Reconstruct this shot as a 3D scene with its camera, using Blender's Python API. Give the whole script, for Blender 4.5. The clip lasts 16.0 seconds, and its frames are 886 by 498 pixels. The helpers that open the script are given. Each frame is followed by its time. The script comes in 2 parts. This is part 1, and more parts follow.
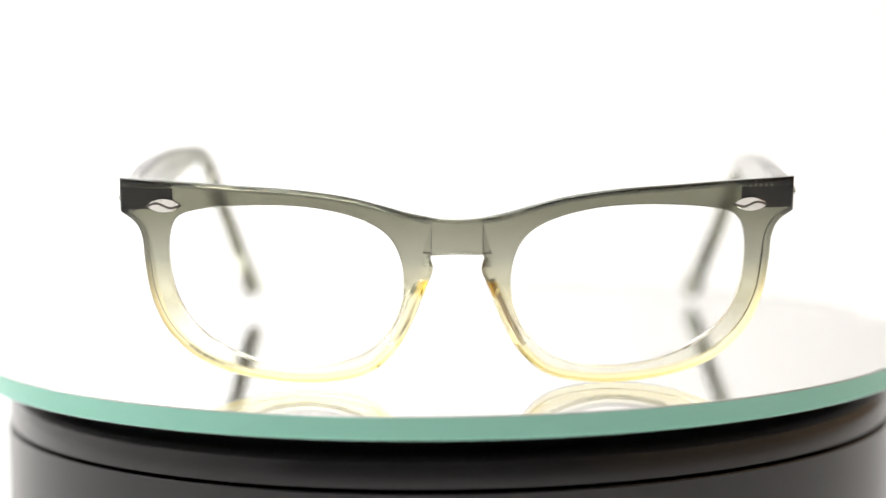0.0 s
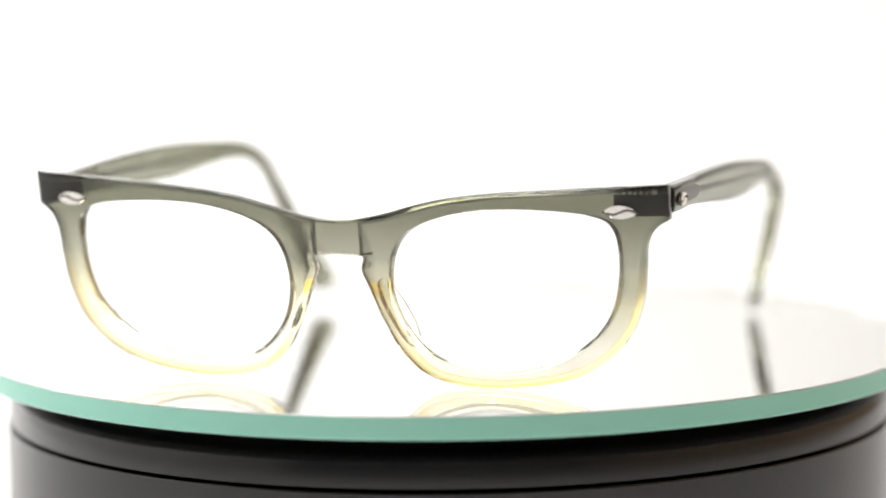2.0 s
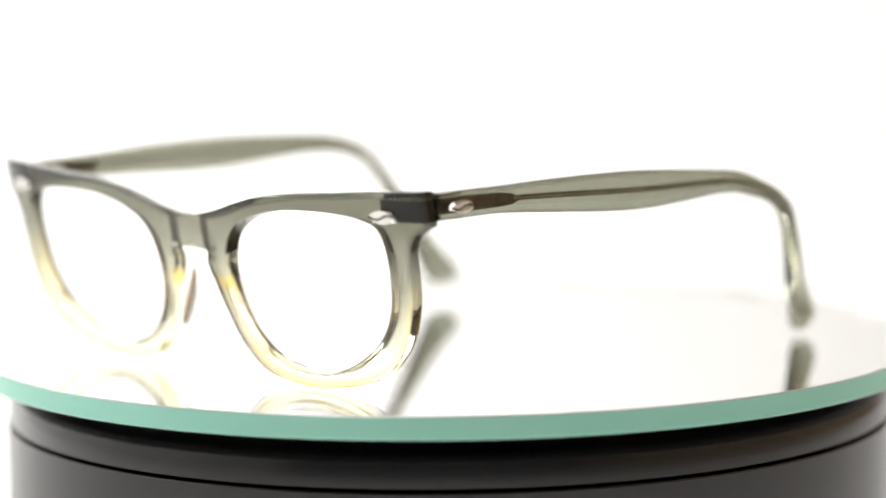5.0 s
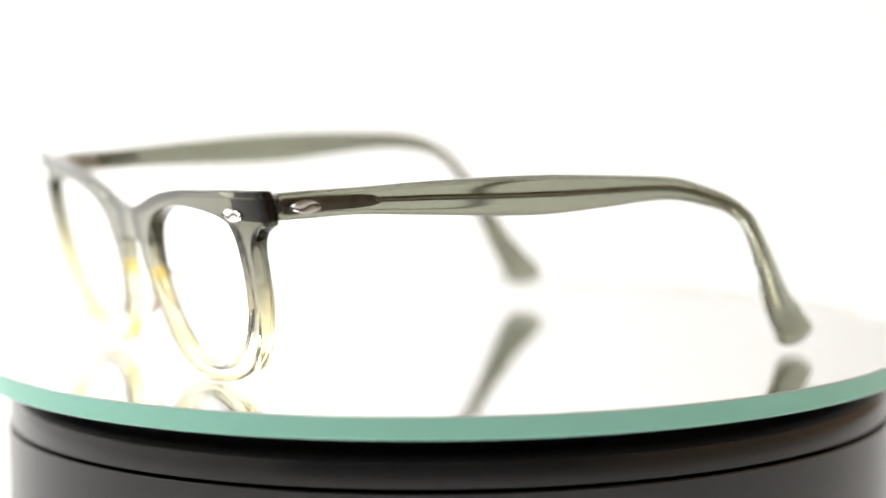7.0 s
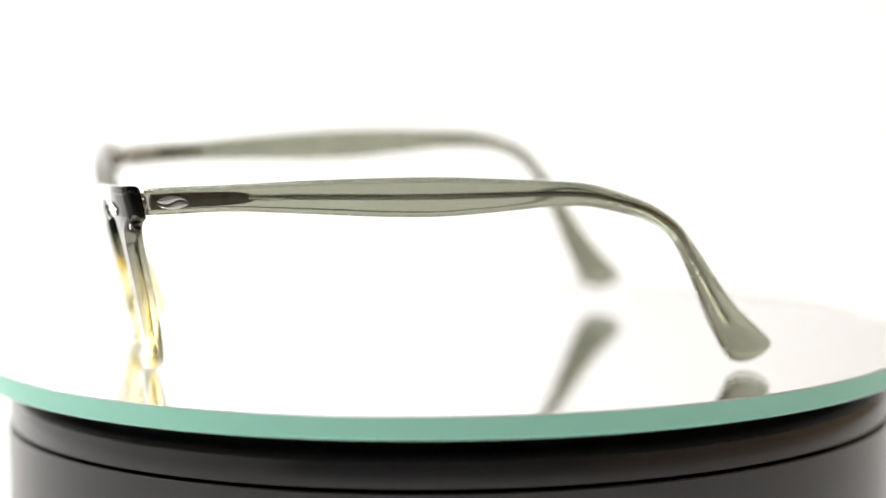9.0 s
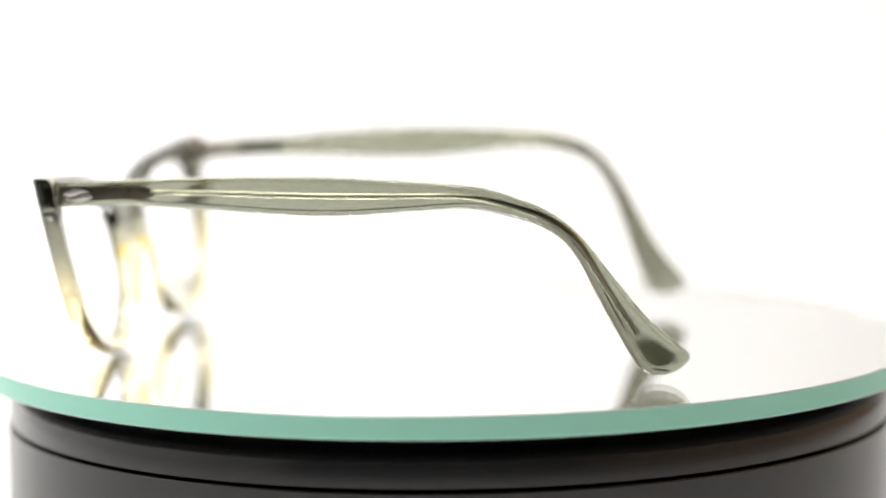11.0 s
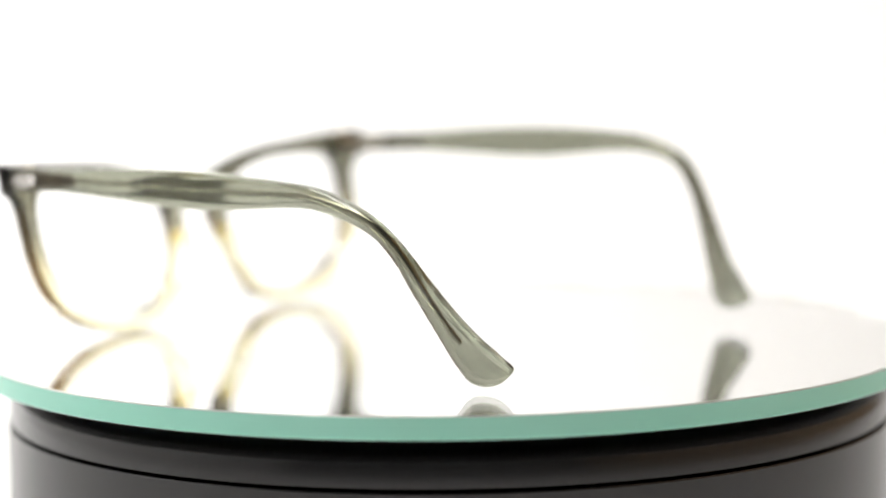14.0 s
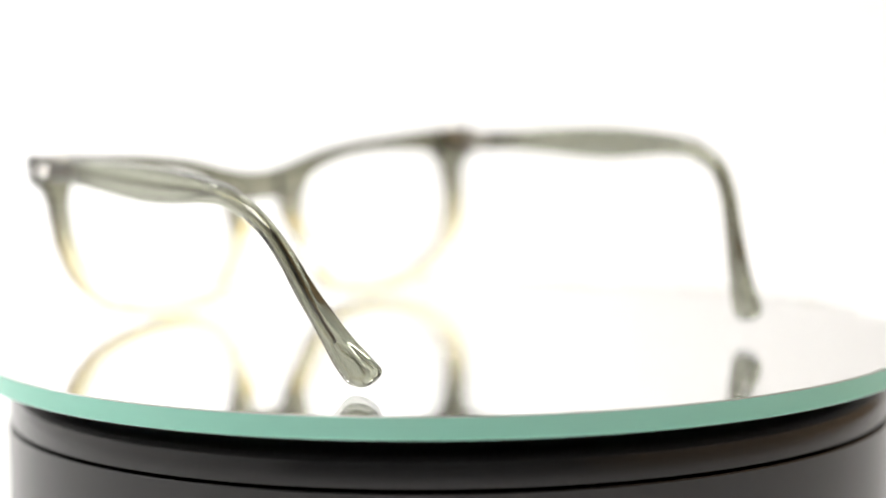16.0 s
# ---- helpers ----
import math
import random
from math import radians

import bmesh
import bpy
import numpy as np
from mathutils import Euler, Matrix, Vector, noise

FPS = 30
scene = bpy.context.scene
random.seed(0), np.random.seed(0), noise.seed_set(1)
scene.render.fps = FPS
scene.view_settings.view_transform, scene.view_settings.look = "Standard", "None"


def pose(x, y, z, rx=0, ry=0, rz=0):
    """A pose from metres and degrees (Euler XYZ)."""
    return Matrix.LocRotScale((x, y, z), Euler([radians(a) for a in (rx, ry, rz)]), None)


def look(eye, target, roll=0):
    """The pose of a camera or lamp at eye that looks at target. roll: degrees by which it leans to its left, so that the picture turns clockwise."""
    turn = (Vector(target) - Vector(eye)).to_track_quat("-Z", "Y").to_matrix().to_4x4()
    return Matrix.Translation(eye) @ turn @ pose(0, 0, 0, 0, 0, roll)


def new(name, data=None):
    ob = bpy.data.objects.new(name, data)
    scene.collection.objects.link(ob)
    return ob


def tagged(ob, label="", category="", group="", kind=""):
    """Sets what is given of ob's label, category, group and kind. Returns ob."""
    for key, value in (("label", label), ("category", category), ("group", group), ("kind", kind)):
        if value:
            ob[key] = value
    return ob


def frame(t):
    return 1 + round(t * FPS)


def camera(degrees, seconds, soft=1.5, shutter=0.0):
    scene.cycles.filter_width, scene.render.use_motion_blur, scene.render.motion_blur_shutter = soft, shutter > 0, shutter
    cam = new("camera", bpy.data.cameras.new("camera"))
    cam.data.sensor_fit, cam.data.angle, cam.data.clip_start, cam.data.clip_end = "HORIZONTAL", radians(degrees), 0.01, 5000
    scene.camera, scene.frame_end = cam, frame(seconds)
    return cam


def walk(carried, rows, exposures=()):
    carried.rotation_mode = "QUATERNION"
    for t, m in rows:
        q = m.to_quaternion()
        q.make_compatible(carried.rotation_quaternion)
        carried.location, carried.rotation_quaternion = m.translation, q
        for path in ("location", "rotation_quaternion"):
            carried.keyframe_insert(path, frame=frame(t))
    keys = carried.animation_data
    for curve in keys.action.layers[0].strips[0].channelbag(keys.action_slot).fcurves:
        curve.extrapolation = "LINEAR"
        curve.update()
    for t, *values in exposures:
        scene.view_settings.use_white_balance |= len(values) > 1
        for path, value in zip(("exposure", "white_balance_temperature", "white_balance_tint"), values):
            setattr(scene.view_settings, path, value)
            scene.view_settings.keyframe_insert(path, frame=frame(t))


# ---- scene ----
# Eyeglasses on a slowly turning mirror platter in a white studio.
# ---- camera ----
cam = camera(21.555, 16.0, soft=1.5)
cam.data.dof.use_dof = True
cam.data.dof.focus_distance = 0.477
cam.data.dof.aperture_fstop = 5.8
EYE = Vector((0.0, -0.5587, 0.0808))
TILT, PAN, ROLL = radians(6.14), radians(-0.1208), -0.745
AIM = EYE + Vector((math.sin(PAN) * math.cos(TILT), math.cos(PAN) * math.cos(TILT), -math.sin(TILT)))
walk(cam, [(0.0, look(EYE, AIM, ROLL)), (16.0, look(EYE, AIM, ROLL))], exposures=[(0.0, 0.0), (16.0, 0.0)])

# ---- world and lights ----
world = bpy.data.worlds.new("studio")
world.use_nodes = True
world.node_tree.nodes["Background"].inputs["Color"].default_value = (1, 1, 1, 1)
world.node_tree.nodes["Background"].inputs["Strength"].default_value = 0.3
scene.world = world


def softbox(name, eye, target, width, height, watts, colour=(1, 1, 1)):
    lamp = bpy.data.lights.new(name, "AREA")
    lamp.shape, lamp.size, lamp.size_y = "RECTANGLE", width, height
    lamp.energy, lamp.color = watts, colour
    ob = new(name, lamp)
    ob.matrix_basis = look(eye, target)
    return ob


softbox("softbox_overhead", (-0.45, 0.15, 1.65), (-0.34, 0.2, 0), 1.0, 0.8, 29.5, (1.0, 0.985, 0.965))
softbox("softbox_backdrop", (-0.7, 0.45, 0.65), (-0.4, 1.1, 0.16), 0.4, 0.4, 7, (1.0, 0.99, 0.975))


# ---- materials ----
def material(name):
    m = bpy.data.materials.new(name)
    m.use_nodes = True
    return m, m.node_tree.nodes, m.node_tree.links, m.node_tree.nodes["Principled BSDF"]


def noise_node(nodes, links, scale, detail=4.0):
    co = nodes.new("ShaderNodeTexCoord")
    n = nodes.new("ShaderNodeTexNoise")
    n.inputs["Scale"].default_value = scale
    n.inputs["Detail"].default_value = detail
    links.new(co.outputs["Object"], n.inputs["Vector"])
    return n


def ramp_node(nodes, stops):
    r = nodes.new("ShaderNodeValToRGB")
    el = r.color_ramp.elements
    while len(el) < len(stops):
        el.new(0.5)
    for e, (pos, col) in zip(el, stops):
        e.position, e.color = pos, (*col, 1)
    return r


def bump(nodes, links, bsdf, source, strength, distance):
    b = nodes.new("ShaderNodeBump")
    b.inputs["Strength"].default_value = strength
    b.inputs["Distance"].default_value = distance
    links.new(source, b.inputs["Height"])
    links.new(b.outputs["Normal"], bsdf.inputs["Normal"])


def surface(name, low, high, rough, scale, metal=0.0, relief=0.05, depth=0.0002, rough_spread=0.08):
    """An opaque surface with two shades, uneven gloss and fine relief."""
    m, nodes, links, bsdf = material(name)
    n = noise_node(nodes, links, scale)
    r = ramp_node(nodes, [(0.3, low), (0.7, high)])
    links.new(n.outputs["Fac"], r.inputs["Fac"])
    links.new(r.outputs["Color"], bsdf.inputs["Base Color"])
    fine = noise_node(nodes, links, scale * 9)
    mr = nodes.new("ShaderNodeMapRange")
    mr.inputs["To Min"].default_value = max(0.0, rough - rough_spread)
    mr.inputs["To Max"].default_value = rough + rough_spread
    links.new(fine.outputs["Fac"], mr.inputs["Value"])
    links.new(mr.outputs["Result"], bsdf.inputs["Roughness"])
    bsdf.inputs["Metallic"].default_value = metal
    if relief:
        bump(nodes, links, bsdf, fine.outputs["Fac"], relief, depth)
    return m


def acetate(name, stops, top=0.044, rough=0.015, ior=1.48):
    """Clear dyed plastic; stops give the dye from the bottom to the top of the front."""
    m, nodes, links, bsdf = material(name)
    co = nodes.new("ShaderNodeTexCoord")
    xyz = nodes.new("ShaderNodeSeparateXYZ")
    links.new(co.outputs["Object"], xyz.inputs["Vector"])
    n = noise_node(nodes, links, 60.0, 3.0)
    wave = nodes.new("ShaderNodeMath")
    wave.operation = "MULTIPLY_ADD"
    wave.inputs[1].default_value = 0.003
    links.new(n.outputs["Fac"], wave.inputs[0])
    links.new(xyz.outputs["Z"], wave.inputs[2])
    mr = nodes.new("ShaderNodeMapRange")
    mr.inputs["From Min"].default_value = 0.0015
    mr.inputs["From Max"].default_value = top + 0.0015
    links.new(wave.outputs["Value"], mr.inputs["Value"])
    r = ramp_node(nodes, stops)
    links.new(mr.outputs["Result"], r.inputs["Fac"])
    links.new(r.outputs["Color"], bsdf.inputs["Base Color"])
    bsdf.inputs["Transmission Weight"].default_value = 1.0
    bsdf.inputs["Roughness"].default_value = rough
    bsdf.inputs["IOR"].default_value = ior
    fine = noise_node(nodes, links, 350.0, 2.0)
    bump(nodes, links, bsdf, fine.outputs["Fac"], 0.015, 0.0002)
    return m


GREY = (0.155, 0.156, 0.110)
FRONT = acetate("faded_acetate", [(0.0, (0.99, 0.97, 0.85)), (0.22, (0.97, 0.95, 0.85)), (0.42, (0.68, 0.655, 0.48)),
                                  (0.62, (0.31, 0.31, 0.245)), (0.85, GREY), (1.0, GREY)])
# yellow below is age; the dark top stops imitate shade through the plastic's thickness
AGED_SHADED = acetate("yellowed_shaded_edge", [(0.0, (0.965, 0.83, 0.34)), (0.15, (0.96, 0.85, 0.45)), (0.30, (0.92, 0.78, 0.38)), (0.42, (0.74, 0.62, 0.32)),
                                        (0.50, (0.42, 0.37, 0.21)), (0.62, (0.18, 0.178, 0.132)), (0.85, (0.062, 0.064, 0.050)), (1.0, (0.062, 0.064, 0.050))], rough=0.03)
TEMPLE = acetate("grey_acetate", [(0.0, (0.272, 0.282, 0.222)), (1.0, (0.262, 0.272, 0.212))])
PAD = acetate("aged_clear_acetate", [(0.0, (0.97, 0.94, 0.84)), (0.47, (0.975, 0.945, 0.875)), (1.0, (0.97, 0.93, 0.82))], rough=0.08, ior=1.22)
NOSE_EDGE = acetate("amber_nose_edge", [(0.0, (0.965, 0.81, 0.28)), (0.15, (0.96, 0.82, 0.34)), (0.28, (0.95, 0.90, 0.62)), (0.42, (0.94, 0.88, 0.58)), (0.455, (0.90, 0.64, 0.14)),
                                        (0.50, (0.84, 0.54, 0.09)), (0.515, (0.45, 0.43, 0.30)), (0.62, (0.26, 0.26, 0.20)), (1.0, (0.10, 0.103, 0.080))], rough=0.03)
SILVER = surface("brushed_silver", (0.72, 0.70, 0.66), (0.86, 0.84, 0.80), 0.22, 900.0, metal=1.0, relief=0.08, depth=0.00005)
TARNISH = surface("tarnished_metal", (0.10, 0.085, 0.075), (0.20, 0.18, 0.16), 0.4, 700.0, metal=1.0)
BRONZE = surface("bronzed_core_head", (0.24, 0.19, 0.145), (0.38, 0.31, 0.25), 0.32, 600.0, metal=1.0)
# very dark metal, for the dark block at each end of the front
DARK_PLATE = surface("dark_shield", (0.05, 0.042, 0.036), (0.09, 0.078, 0.068), 0.38, 600.0, metal=1.0)
CORE = surface("steel_core", (0.70, 0.67, 0.60), (0.80, 0.77, 0.71), 0.12, 700.0, metal=1.0)
HINGE = surface("nickel_hinge", (0.62, 0.56, 0.47), (0.80, 0.75, 0.66), 0.3, 500.0, metal=1.0)
# pale yellow of the refracted light that shows above the hinge shield
GLINT = surface("pale_yellow_glint", (0.72, 0.66, 0.30), (0.84, 0.78, 0.44), 0.35, 500.0, metal=0.6)
GLASS_EDGE = surface("ground_glass_edge", (0.43, 0.94, 0.76), (0.46, 0.96, 0.79), 0.32, 40.0, relief=0.03)
tree_ = GLASS_EDGE.node_tree
mix_, thin_ = tree_.nodes.new("ShaderNodeMixShader"), tree_.nodes.new("ShaderNodeBsdfTranslucent")
thin_.inputs["Color"].default_value = (0.82, 0.97, 0.91, 1)
mix_.inputs["Fac"].default_value = 0.15
tree_.links.new(tree_.nodes["Principled BSDF"].outputs["BSDF"], mix_.inputs[1])
tree_.links.new(thin_.outputs["BSDF"], mix_.inputs[2])
tree_.links.new(mix_.outputs["Shader"], tree_.nodes["Material Output"].inputs["Surface"])
ARRIS = surface("polished_arris", (0.52, 0.54, 0.50), (0.58, 0.60, 0.56), 0.2, 90.0)
BLACK = surface("black_plastic", (0.0070, 0.0069, 0.0074), (0.0115, 0.0113, 0.0120), 0.23, 12.0, relief=0.01, depth=0.0001, rough_spread=0.03)
BLACK.node_tree.nodes["Principled BSDF"].inputs["Specular IOR Level"].default_value = 0.6
PAPER = surface("white_paper", (0.82, 0.82, 0.815), (0.86, 0.86, 0.855), 0.8, 6.0, relief=0.02)
BROWN_WALL = surface("brown_wall_covering", (0.30, 0.21, 0.13), (0.38, 0.27, 0.17), 0.8, 4.0, relief=0.04)
DARK_WALL = surface("charcoal_paint", (0.11, 0.11, 0.112), (0.14, 0.14, 0.142), 0.8, 4.0, relief=0.04)
WALL = surface("white_paint", (0.76, 0.76, 0.755), (0.82, 0.82, 0.815), 0.75, 4.0, relief=0.04)

TOP_GLASS, nodes_, links_, bsdf_ = material("clear_float_glass")
bsdf_.inputs["Base Color"].default_value = (0.995, 1.0, 0.997, 1)
bsdf_.inputs["Transmission Weight"].default_value = 1.0
bsdf_.inputs["Roughness"].default_value = 0.0
bsdf_.inputs["IOR"].default_value = 1.5
SILVERED, nodes_, links_, bsdf_ = material("silvered_back")
bsdf_.inputs["Base Color"].default_value = (0.975, 0.98, 0.975, 1)
bsdf_.inputs["Metallic"].default_value = 1.0
bsdf_.inputs["Roughness"].default_value = 0.0


# ---- mesh helpers ----
def part(name, bm, mats, parent=None, label="", smooth=True):
    me = bpy.data.meshes.new(name)
    bm.to_mesh(me)
    bm.free()
    for m in (mats if isinstance(mats, (list, tuple)) else [mats]):
        me.materials.append(m)
    ob = new(name, me)
    ob.parent = parent
    if label:
        tagged(ob, label)
    return ob


def shade(bm, limit=35.0):
    """Smooth faces, with hard edges where the turn is sharp."""
    bmesh.ops.recalc_face_normals(bm, faces=bm.faces)
    for f in bm.faces:
        f.smooth = True
    for e in bm.edges:
        if len(e.link_faces) == 2 and e.calc_face_angle(0) > radians(limit):
            e.smooth = False


def spline(points, steps, closed=True):
    """A smooth curve through the points (Catmull-Rom)."""
    n, out = len(points), []
    for i in range(n if closed else n - 1):
        pick = (lambda k: points[k % n]) if closed else (lambda k: points[min(max(k, 0), n - 1)])
        a, b, c, d = (Vector(pick(i + k)) for k in (-1, 0, 1, 2))
        for s in range(steps):
            t = s / steps
            out.append(0.5 * (2 * b + (c - a) * t + (2 * a - 5 * b + 4 * c - d) * t * t + (3 * b - a - 3 * c + d) * t ** 3))
    if not closed:
        out.append(Vector(points[-1]))
    return out


def inset_loop(loop, d, weight=None):
    """The closed loop moved by d to its left, times the weight at each height."""
    n, out = len(loop), []
    for k in range(n):
        a, b, c = (Vector(loop[(k + o) % n][:2]) for o in (-1, 0, 1))
        u, v = (b - a).normalized(), (c - b).normalized()
        m = Vector((-u.y - v.y, u.x + v.x))
        m = m.normalized() if m.length > 1e-6 else Vector((-u.y, u.x))
        out.append(b + m * d * (weight(b.y) if weight else 1) / max(0.6, m.dot(Vector((-u.y, u.x)))))
    return out


def clean(loop):
    out = []
    for q in loop:
        q = Vector(q[:2])
        if not out or (q - out[-1]).length > 0.05:
            out.append(q)
    if (out[0] - out[-1]).length < 0.05:
        out.pop()
    return out


def plate(loops, profiles, weight=None):
    """A plate in x and z with holes: the first loop is the outline, the rest holes. A profile's rows are how far the edge
    stands back into the material, and the depth y. Faces of the outline's edge get material 1."""
    bm = bmesh.new()
    caps = [[], []]
    for number, (loop, profile) in enumerate(zip(loops, profiles)):
        loop = clean(loop)
        area = sum(a.x * b.y - b.x * a.y for a, b in zip(loop, loop[1:] + loop[:1]))
        sign = (1 if area > 0 else -1) * (1 if number == 0 else -1)
        rings = [[bm.verts.new((q.x, y, q.y)) for q in inset_loop(loop, d * sign, weight)] for d, y in profile]
        n = len(loop)
        for r, t in zip(rings, rings[1:]):
            for k in range(n):
                f = bm.faces.new((r[k], r[(k + 1) % n], t[(k + 1) % n], t[k]))
                f.smooth, f.material_index = True, 1 if number == 0 else 0
        for cap, ring in zip(caps, (rings[0], rings[-1])):
            for k in range(n):
                e = bm.edges.get((ring[k], ring[(k + 1) % n]))
                e.smooth = False
                cap.append(e)
    for cap in caps:
        made = bmesh.ops.triangle_fill(bm, use_beauty=True, edges=cap)
        for f in made["geom"]:
            if isinstance(f, bmesh.types.BMFace):
                f.smooth, f.material_index = True, 0
    for e in bm.edges:
        if len(e.link_faces) == 2 and all(f.smooth for f in e.link_faces) and e.calc_face_angle(0) > radians(42):
            e.smooth = False
    bmesh.ops.recalc_face_normals(bm, faces=bm.faces)
    return bm


def open_side(bm, x, gone):
    """Take the side walls at |x| away between the two depths, where a neighbour carries on."""
    walls = [f for f in bm.faces if all(abs(abs(v.co.x) - x) < 1e-4 for v in f.verts) and gone[0] < f.calc_center_median().y < gone[1]]
    bmesh.ops.delete(bm, geom=walls, context="FACES_ONLY")


def lathe(profile, steps=160, mats=()):
    """A solid of revolution round z; profile rows are radius, height and material index of the face that follows."""
    bm = bmesh.new()
    rings = []
    for r, z, *_ in profile:
        rings.append([bm.verts.new((r * math.cos(2 * math.pi * k / steps), r * math.sin(2 * math.pi * k / steps), z)) for k in range(steps)])
    for i in range(len(rings) - 1):
        for k in range(steps):
            f = bm.faces.new((rings[i][k], rings[i][(k + 1) % steps], rings[i + 1][(k + 1) % steps], rings[i + 1][k]))
            f.material_index = profile[i][2]
    first = bm.faces.new(rings[0])
    first.material_index = mats[0] if mats else profile[0][2]
    last = bm.faces.new(rings[-1][::-1])
    last.material_index = mats[1] if mats else profile[-1][2]
    shade(bm, 30)
    return bm


def tube(path, radius, sides=10):
    bm = bmesh.new()
    rings = []
    for i, p in enumerate(path):
        d = (path[min(i + 1, len(path) - 1)] - path[max(i - 1, 0)]).normalized()
        a = Vector((1, 0, 0))
        b = d.cross(a).normalized()
        rings.append([bm.verts.new(p + radius * (math.cos(2 * math.pi * k / sides) * a + math.sin(2 * math.pi * k / sides) * b)) for k in range(sides)])
    for r, s in zip(rings, rings[1:]):
        for k in range(sides):
            bm.faces.new((r[k], r[(k + 1) % sides], s[(k + 1) % sides], s[k]))
    bm.faces.new(rings[0])
    bm.faces.new(rings[-1][::-1])
    shade(bm, 50)
    return bm


def box(x0, x1, y0, y1, z0, z1, bevel=0.0):
    bm = bmesh.new()
    bmesh.ops.create_cube(bm, size=1)
    for v in bm.verts:
        v.co = ((x0 + x1) / 2 + v.co.x * (x1 - x0), (y0 + y1) / 2 + v.co.y * (y1 - y0), (z0 + z1) / 2 + v.co.z * (z1 - z0))
    if bevel:
        bmesh.ops.bevel(bm, geom=bm.edges[:], offset=bevel, segments=3, profile=0.5, affect="EDGES")
    shade(bm, 40)
    return bm


# ---- studio ----
FLOOR_Z = -0.078


def studio():
    """White paper sweep under and behind the turntable, with plain walls round it."""
    path = [(-1.3, FLOOR_Z), (0.55, FLOOR_Z)]
    for k in range(1, 13):
        a = math.pi / 2 * k / 12
        path.append((0.55 + 0.55 * math.sin(a), FLOOR_Z + 0.55 * (1 - math.cos(a))))
    path.append((1.1, 1.78))
    bm = bmesh.new()
    rows = []
    for off in (0.0, -0.004):
        for y, z in path:
            rows.append([bm.verts.new((x, y - (off if z > 0.2 else 0), z + (off if z <= 0.2 else 0))) for x in (-1.15, -0.5, 0.0, 0.4, 0.85)])
    n = len(path)
    for base in (0, n):
        for i in range(n - 1):
            for k in range(4):
                bm.faces.new((rows[base + i][k], rows[base + i][k + 1], rows[base + i + 1][k + 1], rows[base + i + 1][k]))
    shade(bm, 60)
    tagged(part("backdrop", bm, PAPER), "plain white seamless paper sweep, softly lit", "backdrop", kind="structure")
    for name, dims in (("wall_left", (-1.26, -1.2, -1.4, 1.2, -0.1, 1.86)), ("wall_right", (0.95, 1.01, -1.4, 1.2, -0.1, 1.86)),
                       ("wall_back", (-1.26, 1.01, -1.46, -1.4, -0.1, 1.86)), ("wall_front", (-1.26, 1.01, 1.2, 1.26, -0.1, 1.86))):
        paint, look_of = {"wall_right": (BROWN_WALL, "plain brown studio wall"), "wall_back": (DARK_WALL, "plain charcoal studio wall")}.get(name, (WALL, "plain white studio wall"))
        tagged(part(name, box(*dims), paint), look_of, "wall", kind="structure")
    # out of view; kept dark so the acetate edges reflect dark round the softbox
    tagged(part("ceiling", box(-1.3, 1.05, -1.5, 1.3, 1.86, 1.92), DARK_WALL), "unseen charcoal ceiling, added to darken edge reflections", "ceiling", kind="structure")
    tagged(part("floor", box(-1.3, 1.05, -1.5, 1.3, -0.16, -0.1), WALL), "plain white studio floor", "floor", kind="structure")


studio()


# ---- turntable ----
def turntable():
    table = tagged(new("turntable"), "round glossy black plastic display turntable on white paper", "turntable")
    table.matrix_basis = pose(0, 0, FLOOR_Z)
    up = -FLOOR_Z
    part("platter_ring", lathe([(0.030, up - 0.0162, 0), (0.1030, up - 0.0162, 0), (0.1050, up - 0.0161, 0), (0.1052, up - 0.0159, 0), (0.1052, up - 0.0122, 0), (0.1047, up - 0.0105, 0),
                                (0.1036, up - 0.0093, 0), (0.1018, up - 0.0087, 0), (0.0950, up - 0.0086, 0), (0.0945, up - 0.00532, 0), (0.030, up - 0.00532, 0)]), BLACK, table)
    part("base", lathe([(0.100, 0.0, 0), (0.1055, 0.001, 0), (0.1058, 0.003, 0), (0.1058, up - 0.0170, 0), (0.1056, up - 0.0167, 0), (0.1045, up - 0.0166, 0), (0.030, up - 0.0166, 0)]), BLACK, table)
    part("spindle", lathe([(0.012, up - 0.02, 0), (0.012, up - 0.0055, 0)], 32), BLACK, table)
    return table


turntable()


def mirror_disc():
    """Thick round mirror: clear top, ground green edge, silvered underside."""
    R, T = 0.1122, 0.0049
    bm = lathe([(R - 0.0006, -T, 1), (R, -T + 0.0005, 1), (R, -0.00025, 2), (R - 0.00025, 0.0, 0)], 256, (3, 0))
    disc = tagged(part("mirror_plate", bm, [TOP_GLASS, GLASS_EDGE, ARRIS, SILVERED]), "round thick mirror plate with mint green ground edge on the turntable", "mirror")
    back = lathe([(R - 0.0022, -T - 0.00045, 0), (R - 0.0014, -T - 0.0004, 0), (R - 0.0012, -T - 0.00006, 0)], 160)
    part("backing", back, BLACK, disc, "black painted backing of the mirror")
    # added silver ring: stands in for total reflection at the edge inside the glass
    ring, n = bmesh.new(), 200
    low, high = ([ring.verts.new(((R - 0.0006) * math.cos(2 * math.pi * k / n), (R - 0.0006) * math.sin(2 * math.pi * k / n), z)) for k in range(n)] for z in (-T + 0.0001, -0.0001))
    for k in range(n):
        ring.faces.new((low[k], low[(k + 1) % n], high[(k + 1) % n], high[k])).smooth = True
    part("edge_reflector", ring, SILVERED, disc, "added silver ring that brightens the mirror edge from inside")
    return disc


plate_ob = mirror_disc()

# ---- eyeglasses ----
MM = 0.001
LEAN = math.tan(radians(11.8))
FRONT_T = 4.0
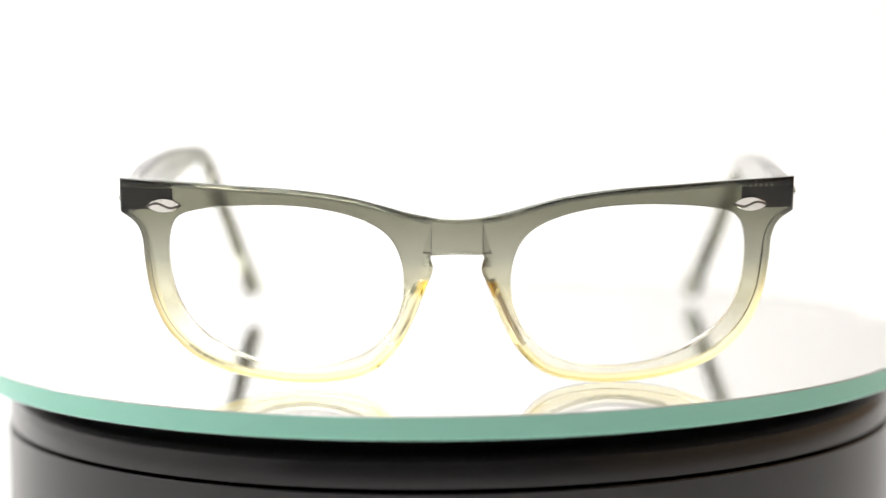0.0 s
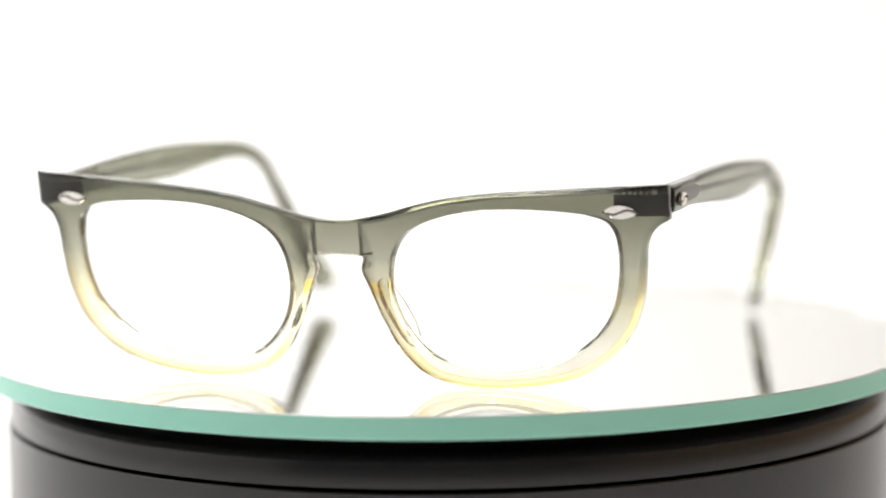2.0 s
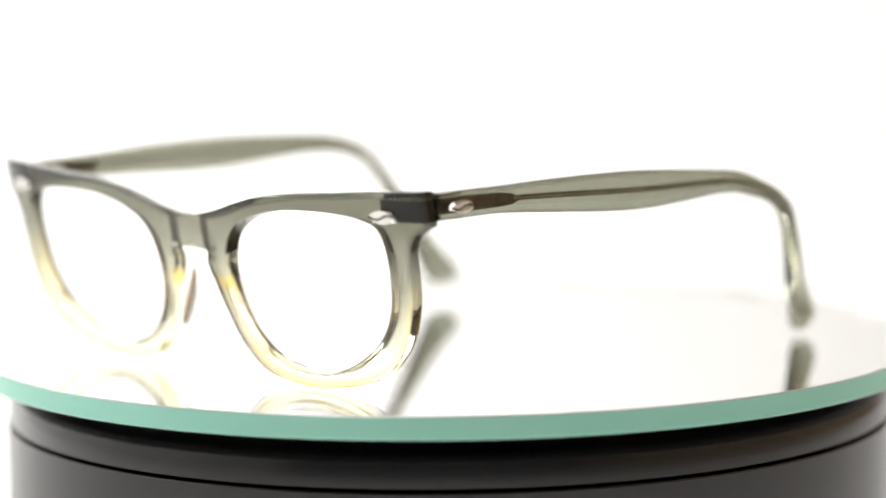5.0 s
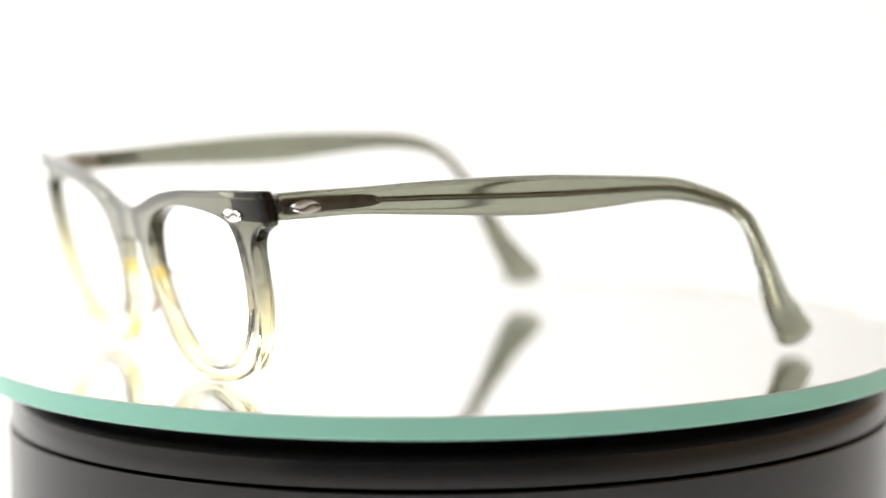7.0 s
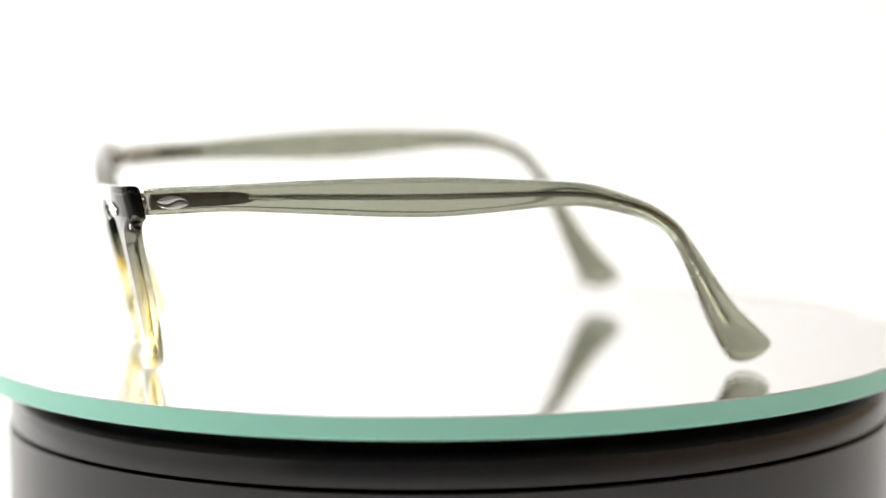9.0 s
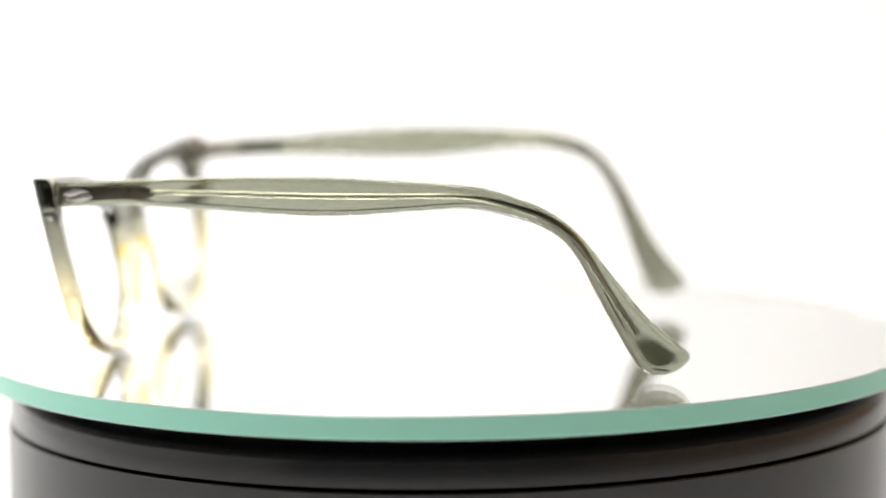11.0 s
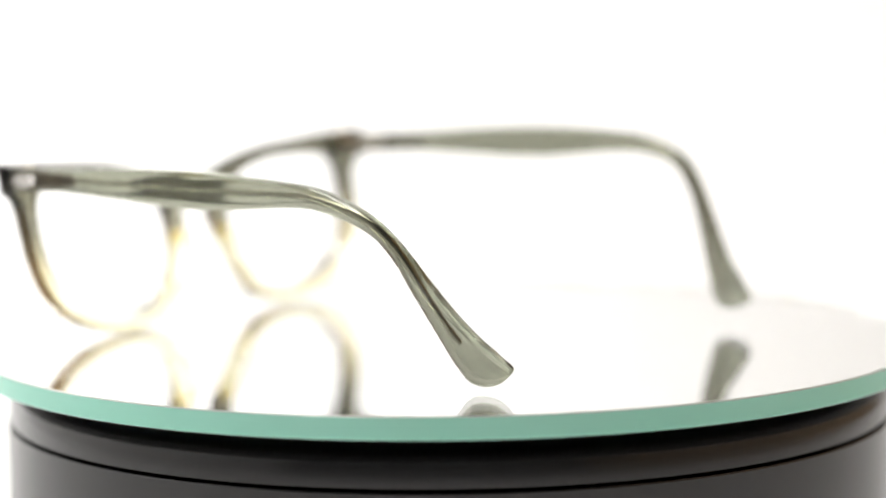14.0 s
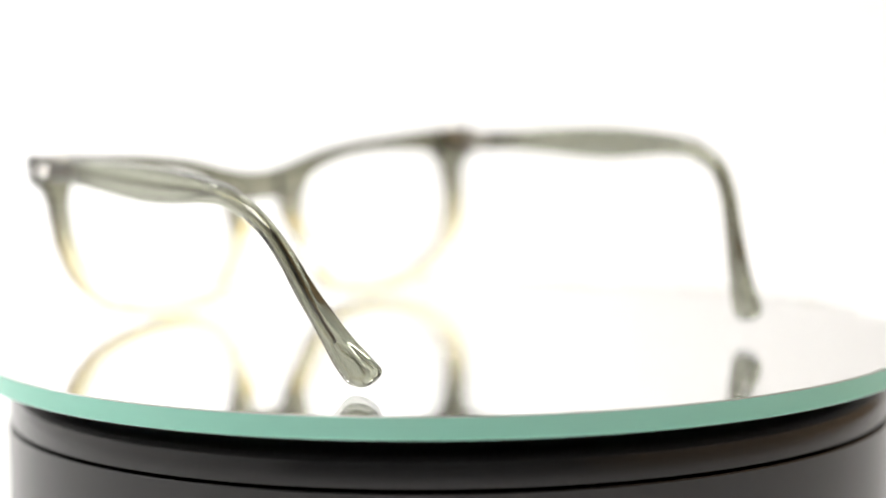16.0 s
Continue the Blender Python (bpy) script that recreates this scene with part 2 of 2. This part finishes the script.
SIDE_LEAN = 0.6
glasses = tagged(new("eyeglasses"), "vintage eyeglass frame, grey acetate fading to pale yellow, without lenses", "glasses")


def face(x, z):
    """How far back the face of the front lies: it bows round the brow, turns back at its ends and leans back towards its bottom."""
    return -1.9 + 0.0006 * x * x + 0.02 * max(0.0, abs(x) - 60) ** 2 + (38.4 - z) * LEAN


def lean(bm, side=1):
    """Lay flat work onto the bowed, leaning front and mirror it for the other side."""
    for v in bm.verts:
        x, y, z = v.co
        v.co = (side * x * MM, (y + face(x, z)) * MM, z * MM)
    bmesh.ops.recalc_face_normals(bm, faces=bm.faces)
    return bm


TOP = [(69.7, 44.1), (57.5, 43.5), (45, 42.6), (35, 41.9), (28, 41.1), (22, 40.1), (15.7, 38.5), (10.5, 37.0), (5.3, 35.9)]
RIM = [(69.8, 37.0), (66.7, 34.8), (65.3, 31.6), (64.9, 26.3), (63.8, 19.2), (60.6, 11.8), (54.0, 5.4), (44.2, 1.7), (31.3, 0.2), (19.6, 1.9), (13.1, 7.0), (9.1, 14.2), (6.5, 21)]
NOSE = [(6.5, 21), (5.0, 24.8), (5.5, 27.2), (5.3, 27.9)]
HOLE = [(58.6, 34.8), (54.0, 37.5), (42, 38.5), (30, 38.0), (20, 35.6), (14.0, 31.7), (11.4, 25.5), (11.5, 18), (14.8, 11), (21, 6), (31.5, 3.7), (43, 5.6), (52.5, 11.0), (57.8, 18), (59.6, 27)]


def edge_weight(z):
    """The edges are rounder below than along the brow."""
    return 1.0 - 0.42 * min(1, max(0, (z - 26) / 12))


def rim(side):
    outer = spline(TOP, 5, False) + spline(NOSE[::-1], 4, False) + spline(RIM[::-1], 5, False)[1:]
    inner = spline(HOLE, 7)
    edge = [(1.05, 0.0), (0.62, 0.07), (0.28, 0.25), (0.07, 0.55), (0.0, 1.0), (0.0, 2.2), (0.12, 2.75), (0.45, 3.25), (0.95, 3.65), (1.55, 3.9), (2.1, 4.0)]
    bore = [(0.30, 0.0), (0.08, 0.08), (0.0, 0.35), (0.0, 1.8), (0.0, 3.4), (0.15, 3.8), (0.5, 4.0)]
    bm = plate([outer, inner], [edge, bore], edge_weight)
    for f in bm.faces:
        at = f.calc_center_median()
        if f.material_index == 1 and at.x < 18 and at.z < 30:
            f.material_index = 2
    for v in bm.verts:
        if v.co.x < 6.7 and 28.0 < v.co.z < 35.9:
            v.co.x = 5.22
    open_side(bm, 5.22, (-0.1, 2.9))
    lean(bm, side)
    for f in bm.faces:
        if abs(f.normal.y) > 0.9 and abs(f.calc_center_median().x) < 0.056:
            f.smooth = False
    return part("rim", bm, [FRONT, AGED_SHADED, NOSE_EDGE], glasses, "grey acetate rim fading to pale yellow, without a lens")


def bridge():
    outline = [(-5.22, 27.8), (-5.22, 35.85), (-2.6, 35.5), (0, 35.4), (2.6, 35.5), (5.22, 35.85), (5.22, 27.8), (2.6, 27.95), (0, 28.0), (-2.6, 27.95)]
    edge = [(1.05, 0.0), (0.62, 0.07), (0.28, 0.25), (0.07, 0.55), (0.0, 1.0), (0.0, 2.4), (0.1, 2.75), (0.4, 2.95), (0.8, 3.0)]
    bm = plate([outline], [edge], edge_weight)
    for v in bm.verts:
        if abs(v.co.x) > 3.9:
            v.co.x = math.copysign(5.22, v.co.x)
    open_side(bm, 5.22, (-0.1, 3.1))
    for f in bm.faces:
        f.material_index = 0
    return part("bridge", lean(bm), FRONT, glasses, "grey translucent acetate bridge bar")


def nose_pad(side):
    """A built-up pad: a flattened lobe behind the nose side of a rim."""
    bm = bmesh.new()
    bmesh.ops.create_uvsphere(bm, u_segments=28, v_segments=18, radius=1)
    for v in bm.verts:
        u, w, s = v.co
        z = 15.6 + 7.3 * s
        nose = 10.0 + (14.2 - z) * 0.47
        y = 6.4 + face(nose, z) + 3.1 * w * (1 - 0.15 * s)
        v.co = (side * (nose + 1.3 + 1.15 * u + 0.38 * (y - 5.2 - face(nose, z))) * MM, y * MM, z * MM)
    shade(bm, 60)
    return part("nose_pad", bm, PAD, glasses, "yellowed clear nose pad")


def leaf_plate(length, height, thick):
    """A leaf-shaped metal plate in x and z, cut by a wave, its outside towards -y."""
    bm = bmesh.new()
    n = 22
    half = lambda s: height / 2 * (1 - abs(s) ** 2.2)
    wave = lambda s: 0.20 * height * math.sin(math.pi * s) * (1 - s * s)

    def lobe(lo, hi, y0, y1, inset, mat):
        front, back = [], []
        for k in range(n + 1):
            s = -1 + 2 * k / n
            a, b = lo(s), hi(s)
            if b - a < 2 * inset:
                m = (a + b) / 2
                a2 = b2 = m
            else:
                a2, b2 = a + inset, b - inset
            x = s * length / 2
            xi = x * (1 - inset / length * 2)
            front.append((bm.verts.new((xi, y1, a2)), bm.verts.new((xi, y1 - 0.06, (a2 + b2) / 2)), bm.verts.new((xi, y1, b2))))
            back.append((bm.verts.new((x, y0, a)), bm.verts.new((x, y0, b))))
        for k in range(n):
            f, g, p, q = front[k], front[k + 1], back[k], back[k + 1]
            for quad in ((f[0], g[0], g[1], f[1]), (f[1], g[1], g[2], f[2]), (p[0], q[0], g[0], f[0]), (f[2], g[2], q[1], p[1]), (q[0], p[0], p[1], q[1])):
                bm.faces.new(quad).material_index = mat
    lobe(lambda s: -half(s), half, 0.0, -thick * 0.5, 0.02, 1)
    gap = 0.05 * height
    lobe(lambda s: min(wave(s) + gap, half(s)), half, -thick * 0.3, -thick, 0.10, 0)
    lobe(lambda s: -half(s), lambda s: max(wave(s) - gap, -half(s)), -thick * 0.3, -thick, 0.10, 0)
    bmesh.ops.remove_doubles(bm, verts=bm.verts, dist=0.004)
    shade(bm, 50)
    return bm


def front_ornament(side, holder):
    bm = leaf_plate(7.6, 3.0, 0.5)
    for v in bm.verts:
        x, y, z = v.co
        z = z + 38.5
        v.co = (side * (x + 60.4) * MM, (y - 0.02 + face(x + 60.4, z)) * MM, z * MM)
    bmesh.ops.recalc_face_normals(bm, faces=bm.faces)
    part("ornament_plate", bm, [SILVER, TARNISH], holder, "silver leaf-shaped ornament with a wave groove")


def hinge(side):
    """Front leaf of the hinge: a plate let into the end of the rim and three knuckles behind it."""
    bm = box(58.6, 69.0, -1.5, -0.4, 37.7, 42.2, 0.1)
    for f in bm.faces:
        f.material_index = 1
    for z in (38.8, 40.2, 41.6):
        b2 = box(60.6, 64.8, -0.45, 2.4, z - 0.55, z + 0.55, 0.2)
        me = bpy.data.meshes.new("knuckle")
        b2.to_mesh(me)
        b2.free()
        bm.from_mesh(me)
        bpy.data.meshes.remove(me)
    for v in bm.verts:
        v.co.y += FRONT_T
    for f in bm.faces:
        f.smooth = True
    part("hinge", lean(bm, side), [HINGE, DARK_PLATE], glasses, "small nickel hinge leaf")


def hinge_marks(side):
    """A pale strip added over the hinge shield for light refracted at the top edge; one end of the front carries five
    pale bars.
    """
    bm = box(58.8, 65.9, 0.05, 0.3, 42.35, 43.05, 0.05)
    for v in bm.verts:
        v.co.y += FRONT_T
    band = part("glint_band", lean(bm, side), GLINT, glasses, "added pale yellow strip standing in for light refracted by the top edge")
    if side > 0:
        bm = bmesh.new()
        for x, wide in ((60.2, 0.5), (61.3, 0.55), (62.3, 0.6), (63.4, 0.6), (64.5, 0.5)):
            b2 = box(x, x + wide, -0.06, 0.0, 42.0, 42.75)
            me = bpy.data.meshes.new("bar")
            b2.to_mesh(me)
            b2.free()
            bm.from_mesh(me)
            bpy.data.meshes.remove(me)
        for v in bm.verts:
            v.co.y += FRONT_T + 0.03
        part("pale_bars", lean(bm, side), HINGE, band, "five small pale metal bars")


# centre line of each temple: distance behind the front, height, distance from the middle
ARM_RIGHT = [(6.3, 39.9, 67.9), (13, 40.1, 68.3), (24, 40.3, 68.8), (40, 40.1, 69.5), (56, 39.7, 70.2), (68, 39.5, 70.7), (80, 39.55, 71.2), (91, 39.6, 71.6), (99, 39.1, 71.9),
             (107, 37.0, 72.1), (112.3, 35.0, 72.2), (117.2, 31.7, 71.8), (120.9, 27, 70.5), (124.8, 20.5, 68.7), (129.6, 12.6, 66.0), (133, 8.0, 64.7), (135.2, 5.4, 63.7)]
ARM_LEFT = [(6.3, 40.5, 68.1), (13, 40.9, 68.6), (24, 41.4, 68.9), (40, 41.9, 68.9), (56, 42.2, 68.2), (68, 42.5, 67.2), (80, 43.0, 66.0), (91, 43.3, 64.6), (100, 43.0, 63.4),
            (107, 41.5, 62.3), (112.2, 39.0, 61.8), (115.8, 35.2, 61.1), (119.1, 30, 59.7), (122.6, 23, 57.6), (126.4, 15, 55.4), (129, 10.4, 54.1), (130.6, 8.0, 53.4)]
WIDTH = [5.5, 5.6, 5.6, 7.0, 8.2, 8.3, 7.0, 5.5, 4.8, 4.1, 3.6, 3.3, 3.7, 5.0, 6.9, 8.5, 9.4]


def ease(v, a, b):
    """A smooth step from 0 at a to 1 at b."""
    t = min(1.0, max(0.0, (v - a) / (b - a)))
    return t * t * (3 - 2 * t)


def temple_path(side):
    """Rows of place, width and half thickness along a temple."""
    arm = ARM_RIGHT if side > 0 else ARM_LEFT
    rows = spline([Vector((*a, w)) for a, w in zip(arm, WIDTH)], 8, False)
    s = math.sin(radians(SIDE_LEAN))
    return [(Vector((side * x - z * s + 0.6, y, z + side * x * s)), w, 2.0 - 0.2 * ease(y, 0, 60) + 0.25 * ease(y, 86, 108) - 0.35 * ease(y, 112, 134)) for y, z, x, w in rows]


def temple(side):
    rows = temple_path(side)
    bm, rings, m = bmesh.new(), [], 56
    total = len(rows)
    # the end is rounded off, its heel longer than its toe
    for i, (p, w, h) in enumerate(rows):
        a, b = rows[max(i - 1, 0)][0], rows[min(i + 1, total - 1)][0]
        d = (b - a).normalized()
        flat = Vector((d.x, d.y, 0)).normalized()
        up = Vector((-d.z * flat.x, -d.z * flat.y, math.hypot(d.x, d.y))).normalized()
        # the blade behind the bend stands upright, whatever way the arm closes in
        up = up.lerp(Vector((0, -d.z, d.y)).normalized(), (1.0 if side > 0 else 0.65) * ease(p.y, 106, 122)).normalized()
        rings.append((p, d, up, w, h))
    p, d, up, w, h = rings[-1]
    for k in range(1, 15):
        s = math.sin(math.pi / 2 * k / 14)
        c = math.cos(math.pi / 2 * k / 14)
        rings.append((p + d * 5.6 * s + up * 2.6 * s * s, d, up, w * max(c, 0.03) ** 0.62, h * max(c, 0.04) ** 0.32))
    p, d, up, w, h = rings[0]
    rings.insert(0, (p - d * 0.0, d, up, w - 0.7, h - 0.35))
    rings[1] = (p + d * 0.35, d, up, w, h)
    loops = []
    for p, d, up, w, h in rings:
        loop = []
        for k in range(m):
            t = 2 * math.pi * k / m
            cx, cz = math.cos(t), math.sin(t)
            ex = 0.42 + 0.46 * ease(p.y, 84, 112) - 0.18 * ease(p.y, 116, 135)
            q = p + up.cross(d).normalized() * h * math.copysign(abs(cx) ** ex, cx) + up * (w / 2) * math.copysign(abs(cz) ** ex, cz)
            loop.append(bm.verts.new(q * MM))
        loops.append(loop)
    for r, s in zip(loops, loops[1:]):
        for k in range(m):
            bm.faces.new((r[k], r[(k + 1) % m], s[(k + 1) % m], s[k]))
    bm.faces.new(loops[0])
    bm.faces.new(loops[-1][::-1])
    shade(bm, 40)
    arm = part("temple", bm, TEMPLE, glasses, "translucent grey acetate temple with a steel core")
    core_path = [(p + Vector((0, 0, 0.1))) for p, w, h in rows]
    wire = [p * MM for p in core_path if 27.5 < p.y < 131.6]
    part("core_wire", tube(wire, 0.62 * MM, 20), CORE, arm, "shiny steel wire inside the temple")
    # flat head of the core, pointed towards the wire
    bm = bmesh.new()
    ring = []
    for y, hh in ((7.6, 1.55), (15, 1.5), (24, 1.35), (27, 1.1), (28.6, 0.6), (29.3, 0.2)):
        ring.append((y, hh))
    loops = []
    for y, hh in ring:
        at = min(rows, key=lambda row: abs(row[0].y - y))[0]
        loops.append([bm.verts.new(Vector((at.x + dx, y, at.z + dz * hh)) * MM) for dx, dz in ((-0.5, -1), (0.5, -1), (0.5, 1), (-0.5, 1))])
    for r, s in zip(loops, loops[1:]):
        for k in range(4):
            bm.faces.new((r[k], r[(k + 1) % 4], s[(k + 1) % 4], s[k]))
    bm.faces.new(loops[0])
    bm.faces.new(loops[-1][::-1])
    shade(bm, 30)
    part("core_head", bm, BRONZE, arm, "dark flat head of the steel core")
    # ornament on the outside
    bm = leaf_plate(7.4, 2.9, 0.5)
    at = min(rows, key=lambda row: abs(row[0].y - 12.0))[0]
    for v in bm.verts:
        x, y, z = v.co
        v.co = ((at.x + side * (2.0 - y)) * MM, (12.0 + side * x) * MM, (z + at.z - 0.3) * MM)
    bmesh.ops.recalc_face_normals(bm, faces=bm.faces)
    part("ornament_plate", bm, [SILVER, TARNISH], arm, "silver leaf-shaped ornament with a wave groove")
    # hinge leaf on the inside, with two rivet heads
    bm = box(65.0, 65.9, 7.4, 15.6, 39.4, 41.6, 0.25)
    for y in (9.4, 13.6):
        me = bpy.data.meshes.new("head")
        b2 = bmesh.new()
        bmesh.ops.create_uvsphere(b2, u_segments=14, v_segments=8, radius=0.85)
        for v in b2.verts:
            v.co = (64.9 + v.co.x * 0.4, y + v.co.y, 40.4 + v.co.z)
        b2.to_mesh(me)
        b2.free()
        bm.from_mesh(me)
        bpy.data.meshes.remove(me)
    for v in bm.verts:
        v.co = (side * v.co.x * MM, v.co.y * MM, v.co.z * MM)
    bmesh.ops.recalc_face_normals(bm, faces=bm.faces)
    part("hinge_leaf", bm, HINGE, arm, "nickel hinge leaf with rivet heads")


bridge()
for SIDE in (1, -1):
    r_ob = rim(SIDE)
    front_ornament(SIDE, r_ob)
    nose_pad(SIDE)
    hinge(SIDE)
    hinge_marks(SIDE)
    temple(SIDE)


# ---- turning ----
TURN = 8.94
STAND = Vector((0.00163, -0.08175, 0.0))
LIFT = 0.0001


def motions():
    rows, disc = [], []
    for k in range(0, 17):
        spin = pose(0, 0, 0, 0, 0, -TURN * k)
        rows.append((float(k), spin @ pose(STAND.x, STAND.y, LIFT, 0, SIDE_LEAN, 0.38)))
        disc.append((float(k), spin))
    walk(glasses, rows)
    walk(plate_ob, disc)


motions()
